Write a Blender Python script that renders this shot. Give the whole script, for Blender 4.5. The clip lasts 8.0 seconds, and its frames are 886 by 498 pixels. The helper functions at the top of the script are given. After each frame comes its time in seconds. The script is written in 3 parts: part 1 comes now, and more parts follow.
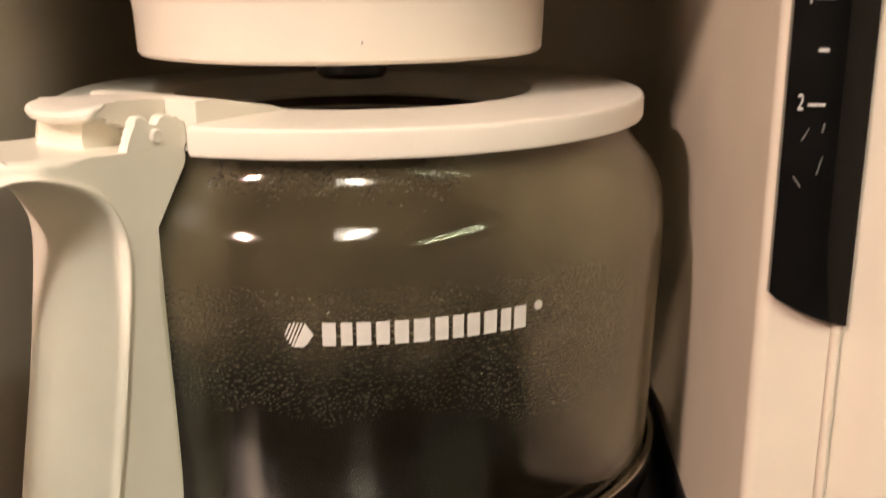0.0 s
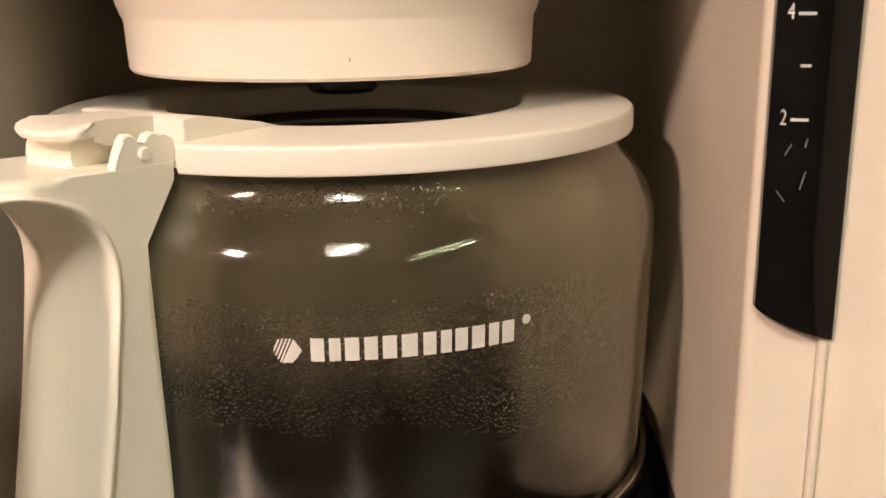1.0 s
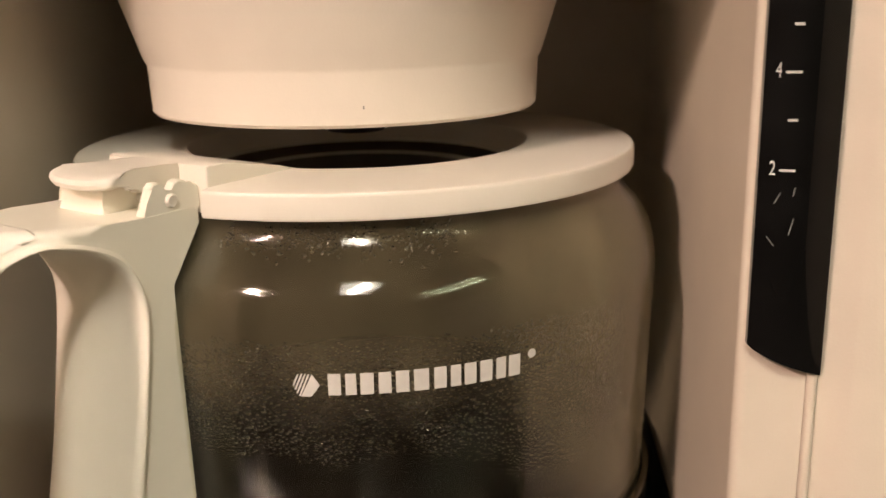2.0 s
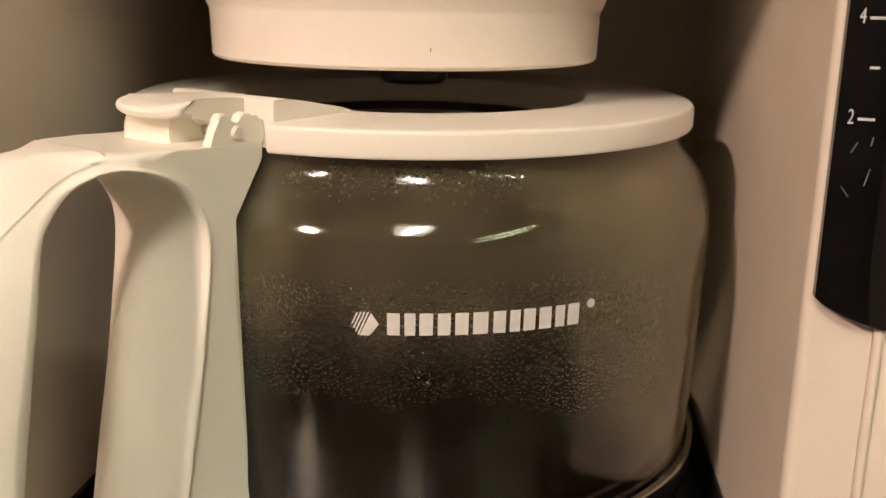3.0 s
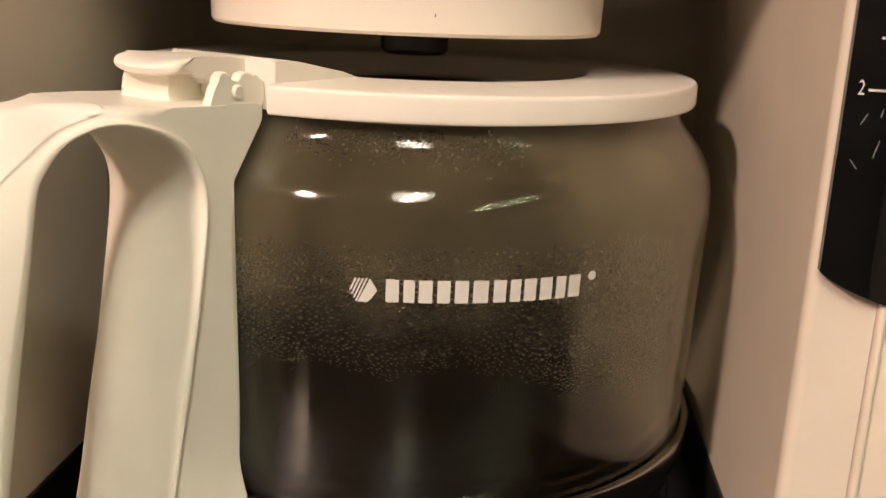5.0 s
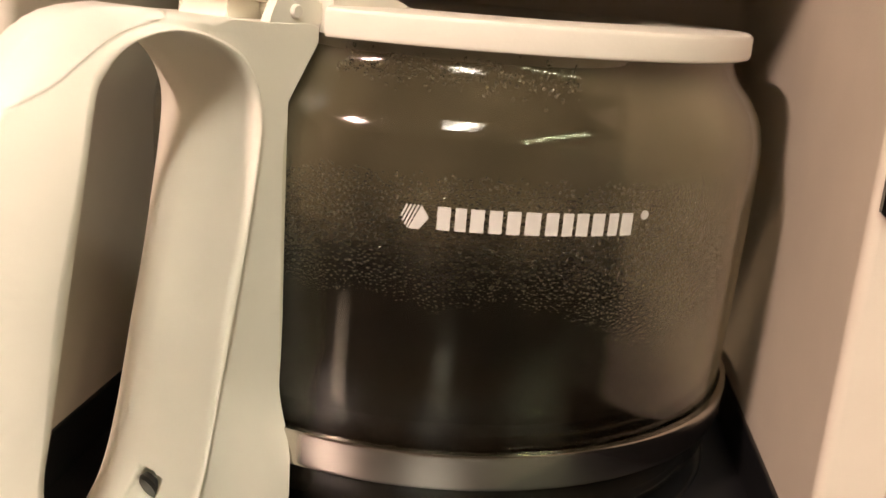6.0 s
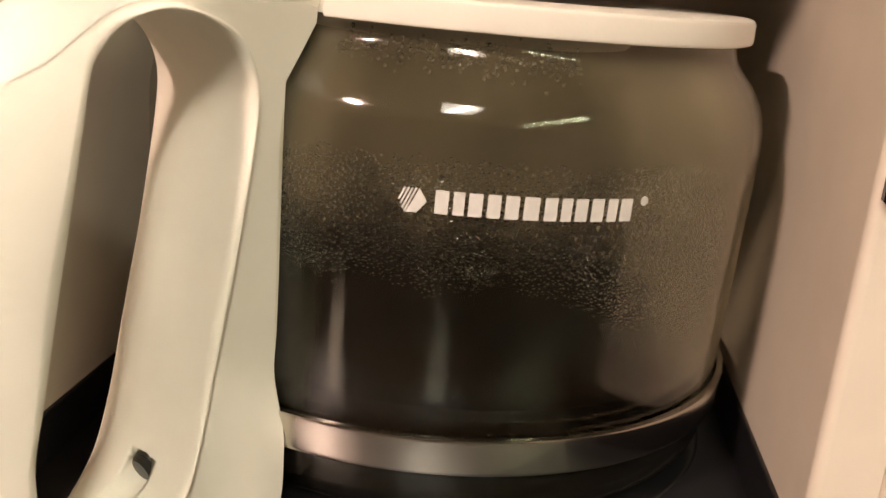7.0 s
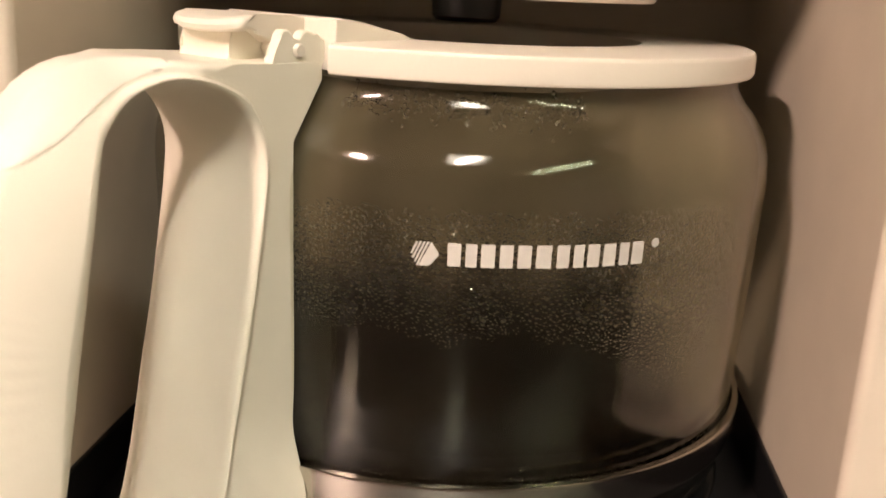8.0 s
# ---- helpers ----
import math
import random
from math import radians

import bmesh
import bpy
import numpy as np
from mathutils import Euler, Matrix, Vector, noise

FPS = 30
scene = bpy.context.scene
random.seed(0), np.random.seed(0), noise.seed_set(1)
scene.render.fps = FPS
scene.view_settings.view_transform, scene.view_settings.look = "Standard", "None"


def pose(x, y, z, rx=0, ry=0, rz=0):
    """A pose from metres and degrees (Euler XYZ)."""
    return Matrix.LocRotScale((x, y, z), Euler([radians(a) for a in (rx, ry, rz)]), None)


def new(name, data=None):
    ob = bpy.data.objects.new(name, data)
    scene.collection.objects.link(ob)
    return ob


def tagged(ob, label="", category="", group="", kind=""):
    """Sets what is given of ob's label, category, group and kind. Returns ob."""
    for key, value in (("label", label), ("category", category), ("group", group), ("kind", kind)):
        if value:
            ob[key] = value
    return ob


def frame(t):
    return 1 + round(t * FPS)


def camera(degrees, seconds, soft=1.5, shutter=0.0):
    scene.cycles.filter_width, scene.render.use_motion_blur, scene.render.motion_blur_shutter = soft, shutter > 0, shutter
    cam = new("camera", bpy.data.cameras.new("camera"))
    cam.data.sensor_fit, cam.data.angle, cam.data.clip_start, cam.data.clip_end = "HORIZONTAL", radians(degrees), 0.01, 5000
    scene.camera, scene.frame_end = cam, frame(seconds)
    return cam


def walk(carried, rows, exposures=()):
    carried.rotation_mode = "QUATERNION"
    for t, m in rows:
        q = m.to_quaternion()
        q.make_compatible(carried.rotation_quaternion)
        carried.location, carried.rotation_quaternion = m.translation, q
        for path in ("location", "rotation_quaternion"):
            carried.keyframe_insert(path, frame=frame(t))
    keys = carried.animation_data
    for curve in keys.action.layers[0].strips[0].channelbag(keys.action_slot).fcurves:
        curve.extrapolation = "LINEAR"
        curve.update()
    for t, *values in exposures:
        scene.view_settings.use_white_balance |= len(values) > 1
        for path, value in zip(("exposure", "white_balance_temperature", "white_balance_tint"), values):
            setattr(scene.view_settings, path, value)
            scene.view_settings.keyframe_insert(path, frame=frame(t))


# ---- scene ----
cam = camera(48.61, 8.0, soft=1.35, shutter=0.4)
cam.data.dof.use_dof, cam.data.dof.focus_distance, cam.data.dof.aperture_fstop = True, 0.178, 24.0
# t, x, y, z, yaw, pitch, roll
ROWS = [
    (0.0, 0.0362, -0.2245, 0.1129, 4.05, -15.47, 0.30),
    (0.2, 0.0373, -0.2249, 0.1172, 3.82, -15.53, 0.31),
    (0.5, 0.0388, -0.2230, 0.1147, 4.08, -15.37, 0.63),
    (1.0, 0.0392, -0.2247, 0.1145, 4.23, -15.07, 0.68),
    (1.2, 0.0414, -0.2233, 0.1172, 4.00, -15.27, 1.02),
    (2.3, 0.0367, -0.2346, 0.1236, 5.10, -14.81, 0.66),
    (2.5, 0.0309, -0.2336, 0.1152, 5.13, -14.87, -0.20),
    (3.0, 0.0308, -0.2347, 0.1134, 5.97, -14.99, -0.97),
    (3.5, 0.0311, -0.2330, 0.1120, 6.10, -15.36, -0.95),
    (4.0, 0.0292, -0.2333, 0.1099, 5.50, -14.89, -1.41),
    (4.5, 0.0303, -0.2329, 0.1108, 5.83, -15.40, -1.36),
    (4.7, 0.0294, -0.2331, 0.1091, 5.63, -14.88, -1.67),
    (5.8, 0.0239, -0.2357, 0.1032, 6.56, -15.98, -4.44),
    (6.0, 0.0222, -0.2357, 0.0946, 6.86, -15.27, -4.61),
    (6.5, 0.0223, -0.2350, 0.0947, 6.94, -15.92, -5.24),
    (7.0, 0.0220, -0.2343, 0.0939, 6.87, -16.11, -5.29),
    (7.5, 0.0226, -0.2351, 0.0961, 6.96, -15.89, -4.53),
    (8.0, 0.0190, -0.2330, 0.1012, 6.18, -15.57, -2.86),
]
walk(cam, [(t, pose(x, y, z, 90 + pitch, roll, yaw)) for t, x, y, z, yaw, pitch, roll in ROWS],
     exposures=[(0.0, 0.0), (1.2, 0.0), (2.3, -0.22), (4.7, -0.18), (5.8, 0.04), (8.0, 0.05)])

# ---- light ----
world = bpy.data.worlds.new("world")
scene.world = world
world.use_nodes = True
world.node_tree.nodes["Background"].inputs[0].default_value = (0.9, 0.75, 0.55, 1)
world.node_tree.nodes["Background"].inputs[1].default_value = 0.02
LAMPS = [  # x, y of the middle, length along y, width, strength, colour, turn
    (-1.246, -1.875, 0.36, 0.036, 2450.0, (1.0, 0.72, 0.60), 8),
    (0.20, -1.65, 0.75, 0.42, 9.0, (1.0, 0.90, 0.76), 0),
    (1.65, -1.95, 1.85, 0.06, 40.0, (0.97, 1.0, 0.66), 0),
]
CEILING = 1.45


# ---- materials ----
def material(name, colour, rough=0.5, metal=0.0, spread=0.06, scale=60.0, bump=0.0, bump_scale=900.0, coat=0.0, ior=1.45, dark_tone=None):
    m = bpy.data.materials.new(name)
    m.use_nodes = True
    nt = m.node_tree
    b = nt.nodes["Principled BSDF"]
    co = nt.nodes.new("ShaderNodeTexCoord")
    n1 = nt.nodes.new("ShaderNodeTexNoise")
    n1.inputs["Scale"].default_value, n1.inputs["Detail"].default_value = scale, 4
    nt.links.new(co.outputs["Object"], n1.inputs["Vector"])
    ramp = nt.nodes.new("ShaderNodeValToRGB")
    lo = [max(0, c * (1 - spread)) for c in colour]
    hi = [min(1, c * (1 + spread)) for c in colour]
    ramp.color_ramp.elements[0].position, ramp.color_ramp.elements[1].position = 0.3, 0.7
    ramp.color_ramp.elements[0].color, ramp.color_ramp.elements[1].color = (*(dark_tone or lo), 1), (*hi, 1)
    nt.links.new(n1.outputs["Fac"], ramp.inputs[0])
    nt.links.new(ramp.outputs[0], b.inputs["Base Color"])
    n2 = nt.nodes.new("ShaderNodeTexNoise")
    n2.inputs["Scale"].default_value, n2.inputs["Detail"].default_value = bump_scale, 3
    nt.links.new(co.outputs["Object"], n2.inputs["Vector"])
    mr = nt.nodes.new("ShaderNodeMapRange")
    mr.inputs["To Min"].default_value, mr.inputs["To Max"].default_value = rough * 0.85, min(1, rough * 1.15)
    nt.links.new(n1.outputs["Fac"], mr.inputs["Value"])
    nt.links.new(mr.outputs[0], b.inputs["Roughness"])
    if bump:
        bp = nt.nodes.new("ShaderNodeBump")
        bp.inputs["Strength"].default_value, bp.inputs["Distance"].default_value = bump, 0.0003
        nt.links.new(n2.outputs["Fac"], bp.inputs["Height"])
        nt.links.new(bp.outputs[0], b.inputs["Normal"])
    b.inputs["Metallic"].default_value = metal
    b.inputs["IOR"].default_value = ior
    b.inputs["Coat Weight"].default_value = coat
    return m


def clear_glass(name, tint=(0.93, 0.93, 0.88), streak=0.0, haze=0.0):
    """Clear shell: sees straight through, gloss grows towards grazing angles; a thin dried film scatters a little."""
    m = bpy.data.materials.new(name)
    m.use_nodes = True
    nt = m.node_tree
    nt.nodes.clear()
    out = nt.nodes.new("ShaderNodeOutputMaterial")
    tr = nt.nodes.new("ShaderNodeBsdfTransparent")
    tr.inputs[0].default_value = (*tint, 1)
    gl = nt.nodes.new("ShaderNodeBsdfGlossy")
    gl.inputs["Roughness"].default_value = 0.06
    lw = nt.nodes.new("ShaderNodeLayerWeight")
    lw.inputs["Blend"].default_value = 0.5
    pw = nt.nodes.new("ShaderNodeMath")
    pw.operation = "POWER"
    pw.inputs[1].default_value = 3.6
    nt.links.new(lw.outputs["Facing"], pw.inputs[0])
    sc = nt.nodes.new("ShaderNodeMath")
    sc.operation = "MULTIPLY_ADD"
    sc.inputs[1].default_value, sc.inputs[2].default_value = 1.0, 0.043
    nt.links.new(pw.outputs[0], sc.inputs[0])
    mix = nt.nodes.new("ShaderNodeMixShader")
    nt.links.new(sc.outputs[0], mix.inputs[0])
    nt.links.new(tr.outputs[0], mix.inputs[1])
    nt.links.new(gl.outputs[0], mix.inputs[2])
    last = mix
    if streak:
        co = nt.nodes.new("ShaderNodeTexCoord")
        mp = nt.nodes.new("ShaderNodeMapping")
        mp.inputs["Scale"].default_value = (1, 1, 0.45)
        nz = nt.nodes.new("ShaderNodeTexNoise")
        nz.inputs["Scale"].default_value, nz.inputs["Detail"].default_value = 70, 6
        nt.links.new(co.outputs["Object"], mp.inputs[0])
        nt.links.new(mp.outputs[0], nz.inputs["Vector"])
        mr = nt.nodes.new("ShaderNodeMapRange")
        mr.inputs["From Min"].default_value, mr.inputs["From Max"].default_value = 0.35, 0.75
        mr.inputs["To Min"].default_value, mr.inputs["To Max"].default_value = streak * 0.25, streak * 1.6
        nt.links.new(nz.outputs["Fac"], mr.inputs["Value"])
        # vapour mist above the coffee; its lower, thicker flank paints in reflected wall light
        sx = nt.nodes.new("ShaderNodeSeparateXYZ")
        nt.links.new(co.outputs["Object"], sx.inputs[0])
        fl = nt.nodes.new("ShaderNodeMapRange")
        fl.inputs["From Min"].default_value, fl.inputs["From Max"].default_value = 0.034, 0.060
        fl.inputs["To Min"].default_value, fl.inputs["To Max"].default_value = 0.0, 0.042
        nt.links.new(sx.outputs["X"], fl.inputs["Value"])
        ad = nt.nodes.new("ShaderNodeMath")
        nt.links.new(sx.outputs["Z"], ad.inputs[0])
        nt.links.new(fl.outputs[0], ad.inputs[1])
        wob = nt.nodes.new("ShaderNodeMath")
        wob.operation = "MULTIPLY_ADD"
        wob.inputs[1].default_value = 0.012
        nt.links.new(nz.outputs["Fac"], wob.inputs[0])
        nt.links.new(ad.outputs[0], wob.inputs[2])
        mz = nt.nodes.new("ShaderNodeMapRange")
        mz.interpolation_type = "SMOOTHSTEP"
        mz.inputs["From Min"].default_value, mz.inputs["From Max"].default_value = 0.061, 0.078
        mz.inputs["To Max"].default_value = haze
        nt.links.new(wob.outputs[0], mz.inputs["Value"])
        gain = nt.nodes.new("ShaderNodeMath")
        gain.operation = "MULTIPLY_ADD"
        gain.inputs[1].default_value, gain.inputs[2].default_value = 32.0, 1.0
        nt.links.new(fl.outputs[0], gain.inputs[0])
        thick = nt.nodes.new("ShaderNodeMath")
        thick.operation = "MULTIPLY"
        nt.links.new(mz.outputs[0], thick.inputs[0])
        nt.links.new(gain.outputs[0], thick.inputs[1])
        patchy = nt.nodes.new("ShaderNodeMapRange")
        patchy.inputs["From Min"].default_value, patchy.inputs["From Max"].default_value = 0.32, 0.68
        patchy.inputs["To Min"].default_value, patchy.inputs["To Max"].default_value = 0.62, 1.38
        nt.links.new(nz.outputs["Fac"], patchy.inputs["Value"])
        uneven = nt.nodes.new("ShaderNodeMath")
        uneven.operation = "MULTIPLY"
        nt.links.new(thick.outputs[0], uneven.inputs[0])
        nt.links.new(patchy.outputs[0], uneven.inputs[1])
        mz = uneven
        both = nt.nodes.new("ShaderNodeMath")
        nt.links.new(mr.outputs[0], both.inputs[0])
        nt.links.new(mz.outputs[0], both.inputs[1])
        mr = both
        df = nt.nodes.new("ShaderNodeBsdfDiffuse")
        df.inputs[0].default_value = (0.62, 0.52, 0.32, 1)
        last = nt.nodes.new("ShaderNodeMixShader")
        nt.links.new(mr.outputs[0], last.inputs[0])
        nt.links.new(mix.outputs[0], last.inputs[1])
        nt.links.new(df.outputs[0], last.inputs[2])
    nt.links.new(last.outputs[0], out.inputs[0])
    return m


def wet_film(name):
    """Thin water film, rippled by running drops: clear, with a gloss drawn out upwards and downwards."""
    m = bpy.data.materials.new(name)
    m.use_nodes = True
    nt = m.node_tree
    nt.nodes.clear()
    out = nt.nodes.new("ShaderNodeOutputMaterial")
    tr = nt.nodes.new("ShaderNodeBsdfTransparent")
    gl = nt.nodes.new("ShaderNodeBsdfAnisotropic")
    gl.inputs["Roughness"].default_value = 0.36
    gl.inputs["Anisotropy"].default_value = 1.0
    gl.inputs["Rotation"].default_value = 0.0
    tg = nt.nodes.new("ShaderNodeTangent")
    tg.direction_type, tg.axis = "RADIAL", "Z"
    nt.links.new(tg.outputs[0], gl.inputs["Tangent"])
    co = nt.nodes.new("ShaderNodeTexCoord")
    mp = nt.nodes.new("ShaderNodeMapping")
    mp.inputs["Scale"].default_value = (1, 1, 0.35)
    nz = nt.nodes.new("ShaderNodeTexNoise")
    nz.inputs["Scale"].default_value, nz.inputs["Detail"].default_value = 160, 5
    nt.links.new(co.outputs["Object"], mp.inputs[0])
    nt.links.new(mp.outputs[0], nz.inputs["Vector"])
    sx = nt.nodes.new("ShaderNodeSeparateXYZ")
    nt.links.new(co.outputs["Object"], sx.inputs[0])
    fade = nt.nodes.new("ShaderNodeMapRange")   # the film thins out upwards
    fade.interpolation_type = "SMOOTHSTEP"
    fade.inputs["From Min"].default_value, fade.inputs["From Max"].default_value = 0.054, 0.028
    nt.links.new(sx.outputs["Z"], fade.inputs["Value"])
    thick = nt.nodes.new("ShaderNodeMapRange")
    thick.inputs["From Min"].default_value, thick.inputs["From Max"].default_value = 0.3, 0.7
    thick.inputs["To Min"].default_value, thick.inputs["To Max"].default_value = 0.004, 0.034
    nt.links.new(nz.outputs["Fac"], thick.inputs["Value"])
    amount = nt.nodes.new("ShaderNodeMath")
    amount.operation = "MULTIPLY"
    nt.links.new(fade.outputs[0], amount.inputs[0])
    nt.links.new(thick.outputs[0], amount.inputs[1])
    mix = nt.nodes.new("ShaderNodeMixShader")
    nt.links.new(amount.outputs[0], mix.inputs[0])
    nt.links.new(tr.outputs[0], mix.inputs[1])
    nt.links.new(gl.outputs[0], mix.inputs[2])
    nt.links.new(mix.outputs[0], out.inputs[0])
    return m


def glow(name, colour, strength):
    m = bpy.data.materials.new(name)
    m.use_nodes = True
    b = m.node_tree.nodes["Principled BSDF"]
    b.inputs["Base Color"].default_value = (0.8, 0.8, 0.8, 1)
    b.inputs["Emission Color"].default_value = (*colour, 1)
    b.inputs["Emission Strength"].default_value = strength
    return m


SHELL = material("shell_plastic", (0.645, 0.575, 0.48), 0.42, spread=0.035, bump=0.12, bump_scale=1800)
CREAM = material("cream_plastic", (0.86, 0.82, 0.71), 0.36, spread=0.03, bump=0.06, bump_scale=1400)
CAP = material("cap_plastic", (0.88, 0.82, 0.73), 0.38, spread=0.03, bump=0.06, bump_scale=1400)
WHITE = material("lid_plastic", (0.78, 0.73, 0.64), 0.40, spread=0.02, bump=0.05, bump_scale=1500)
BASKET = material("basket_plastic", (0.74, 0.67, 0.58), 0.42, spread=0.03, bump=0.08, bump_scale=1500)
BLACK = material("black_plastic", (0.012, 0.012, 0.013), 0.38, spread=0.25, bump=0.15, bump_scale=1500)
PLATE = material("enamel", (0.010, 0.010, 0.010), 0.22, spread=0.3)
GAUGE = material("gauge_plastic", (0.004, 0.004, 0.004), 0.05, spread=0.4, scale=90)
PRINT = material("print_white", (0.62, 0.60, 0.56), 0.55, spread=0.06, scale=500)
TICK = material("print_grey", (0.55, 0.54, 0.52), 0.5, spread=0.1, scale=500)
STREAK = material("streak_grey", (0.16, 0.155, 0.15), 0.4, spread=0.3, scale=900)
STEEL = material("brushed_steel", (0.64, 0.60, 0.53), 0.15, metal=1.0, spread=0.06, scale=35)
steel = STEEL.node_tree
around = steel.nodes.new("ShaderNodeTangent")
around.direction_type, around.axis = "RADIAL", "Z"
steel.links.new(around.outputs[0], steel.nodes["Principled BSDF"].inputs["Tangent"])
steel.nodes["Principled BSDF"].inputs["Anisotropic"].default_value = 0.5
SCREW = material("screw_steel", (0.022, 0.021, 0.018), 0.35, metal=0.0, spread=0.2, scale=400)
COFFEE = material("coffee", (0.004, 0.002, 0.001), 0.006, spread=0.3, ior=1.33)
GLASS = clear_glass("carafe_glass", streak=0.003, haze=0.049)
FILM = wet_film("water_film")
WATER = material("water_drops", (0.95, 0.95, 0.93), 0.02, spread=0.0, ior=1.33)
WATER.node_tree.nodes["Principled BSDF"].inputs["Transmission Weight"].default_value = 1.0
PAINT = material("wall_paint", (0.40, 0.34, 0.28), 0.8, spread=0.05, scale=3, bump=0.2, bump_scale=200)
CEIL = material("ceiling_paint", (0.75, 0.72, 0.66), 0.85, spread=0.04, scale=3, bump=0.2, bump_scale=200)
DIMWALL = material("dim_wall", (0.070, 0.062, 0.052), 0.8, spread=0.05, scale=3, bump=0.2, bump_scale=200)
FLOOR = material("floor_vinyl", (0.05, 0.042, 0.035), 0.5, spread=0.2, scale=5)
COUNTER = material("laminate", (0.045, 0.040, 0.036), 0.35, spread=0.12, scale=120)


# ---- building helpers ----
def part(name, bm, mat, parent=None, label="", smooth=35):
    bmesh.ops.recalc_face_normals(bm, faces=bm.faces)
    me = bpy.data.meshes.new(name)
    bm.to_mesh(me)
    bm.free()
    me.materials.append(mat)
    for p in me.polygons:
        p.use_smooth = True
    me.set_sharp_from_angle(angle=radians(smooth))
    ob = new(name, me)
    wn = ob.modifiers.new("even_normals", "WEIGHTED_NORMAL")
    wn.keep_sharp, wn.weight = True, 80
    ob.parent = parent
    if label:
        ob["label"] = label
    return ob


def empty(name, at=(0, 0, 0)):
    ob = new(name)
    ob.empty_display_size = 0.02
    ob.location = at
    return ob


def box(x0, y0, z0, x1, y1, z1, bevel=0.0, seg=3):
    bm = bmesh.new()
    bmesh.ops.create_cube(bm, size=1)
    for v in bm.verts:
        v.co = Vector(((x0 + x1) / 2 + v.co.x * (x1 - x0), (y0 + y1) / 2 + v.co.y * (y1 - y0), (z0 + z1) / 2 + v.co.z * (z1 - z0)))
    if bevel:
        bmesh.ops.bevel(bm, geom=bm.edges[:], offset=bevel, segments=seg, profile=0.5, affect="EDGES")
    return bm


def revolve(profile, n=128, cx=0.0, cy=0.0, closed=False, a0=0.0, a1=360.0):
    """Turns a list of (radius, height) round the upright axis at cx, cy."""
    bm = bmesh.new()
    full = abs(a1 - a0) > 359
    rings = []
    for r, z in profile:
        if r < 1e-6:
            rings.append([bm.verts.new((cx, cy, z))])
        else:
            rings.append([bm.verts.new((cx + r * math.cos(radians(a0 + (a1 - a0) * i / n)), cy + r * math.sin(radians(a0 + (a1 - a0) * i / n)), z)) for i in range(n if full else n + 1)])
    pairs = list(zip(rings, rings[1:])) + ([(rings[-1], rings[0])] if closed else [])
    for a, b in pairs:
        m = max(len(a), len(b))
        for i in range(m if full else m - 1):
            j = (i + 1) % m
            if len(a) == 1:
                bm.faces.new((a[0], b[j], b[i]))
            elif len(b) == 1:
                bm.faces.new((a[i], a[j], b[0]))
            else:
                bm.faces.new((a[i], a[j], b[j], b[i]))
    return bm


def spline(points, per=8, closed=True):
    """Points along a smooth curve through the given ones."""
    out, n = [], len(points)
    for i in range(n if closed else n - 1):
        q = [Vector(points[(i + k) % n] if closed else points[min(max(i + k, 0), n - 1)]) for k in (-1, 0, 1, 2)]
        for s in range(per):
            t = s / per
            out.append(0.5 * (2 * q[1] + (q[2] - q[0]) * t + (2 * q[0] - 5 * q[1] + 4 * q[2] - q[3]) * t * t + (3 * q[1] - q[0] - 3 * q[2] + q[3]) * t ** 3))
    if not closed:
        out.append(Vector(points[-1]))
    return out


def prism(outline, o0, o1, bevel=0.0, seg=3, bm=None):
    """Extrudes an outline of (r, z) across o, in the handle's own frame."""
    own = bmesh.new()
    a = [own.verts.new((r, o0, z)) for r, z in outline]
    b = [own.verts.new((r, o1, z)) for r, z in outline]
    own.faces.new(a)
    own.faces.new(b[::-1])
    for i in range(len(a)):
        j = (i + 1) % len(a)
        own.faces.new((a[i], b[i], b[j], a[j]))
    if bevel:
        edges = [e for e in own.edges if abs(e.verts[0].co.y - e.verts[1].co.y) < 1e-7]
        bmesh.ops.bevel(own, geom=edges, offset=bevel, segments=seg, profile=0.5, affect="EDGES")
    if bm is None:
        return own
    me = bpy.data.meshes.new("tmp")
    own.to_mesh(me)
    own.free()
    bm.from_mesh(me)
    bpy.data.meshes.remove(me)
    return bm


def ray_cut(poly, c, ang):
    """The farthest crossing of a ray from c with a closed outline."""
    d, best = Vector((math.cos(ang), math.sin(ang))), None
    for p, q in zip(poly, poly[1:] + poly[:1]):
        e = q - p
        den = d.x * e.y - d.y * e.x
        if abs(den) < 1e-12:
            continue
        w = p - c
        s, u = (w.x * e.y - w.y * e.x) / den, (w.x * d.y - w.y * d.x) / den
        if s > 0 and -1e-6 <= u <= 1 + 1e-6:
            best = s if best is None else max(best, s)
    return c + d * best


def turn(bm, m):
    bmesh.ops.transform(bm, matrix=m, verts=bm.verts)
    return bm


HANDLE = pose(0, 0, 0, 0, 0, -120)   # r outwards, o across, z up

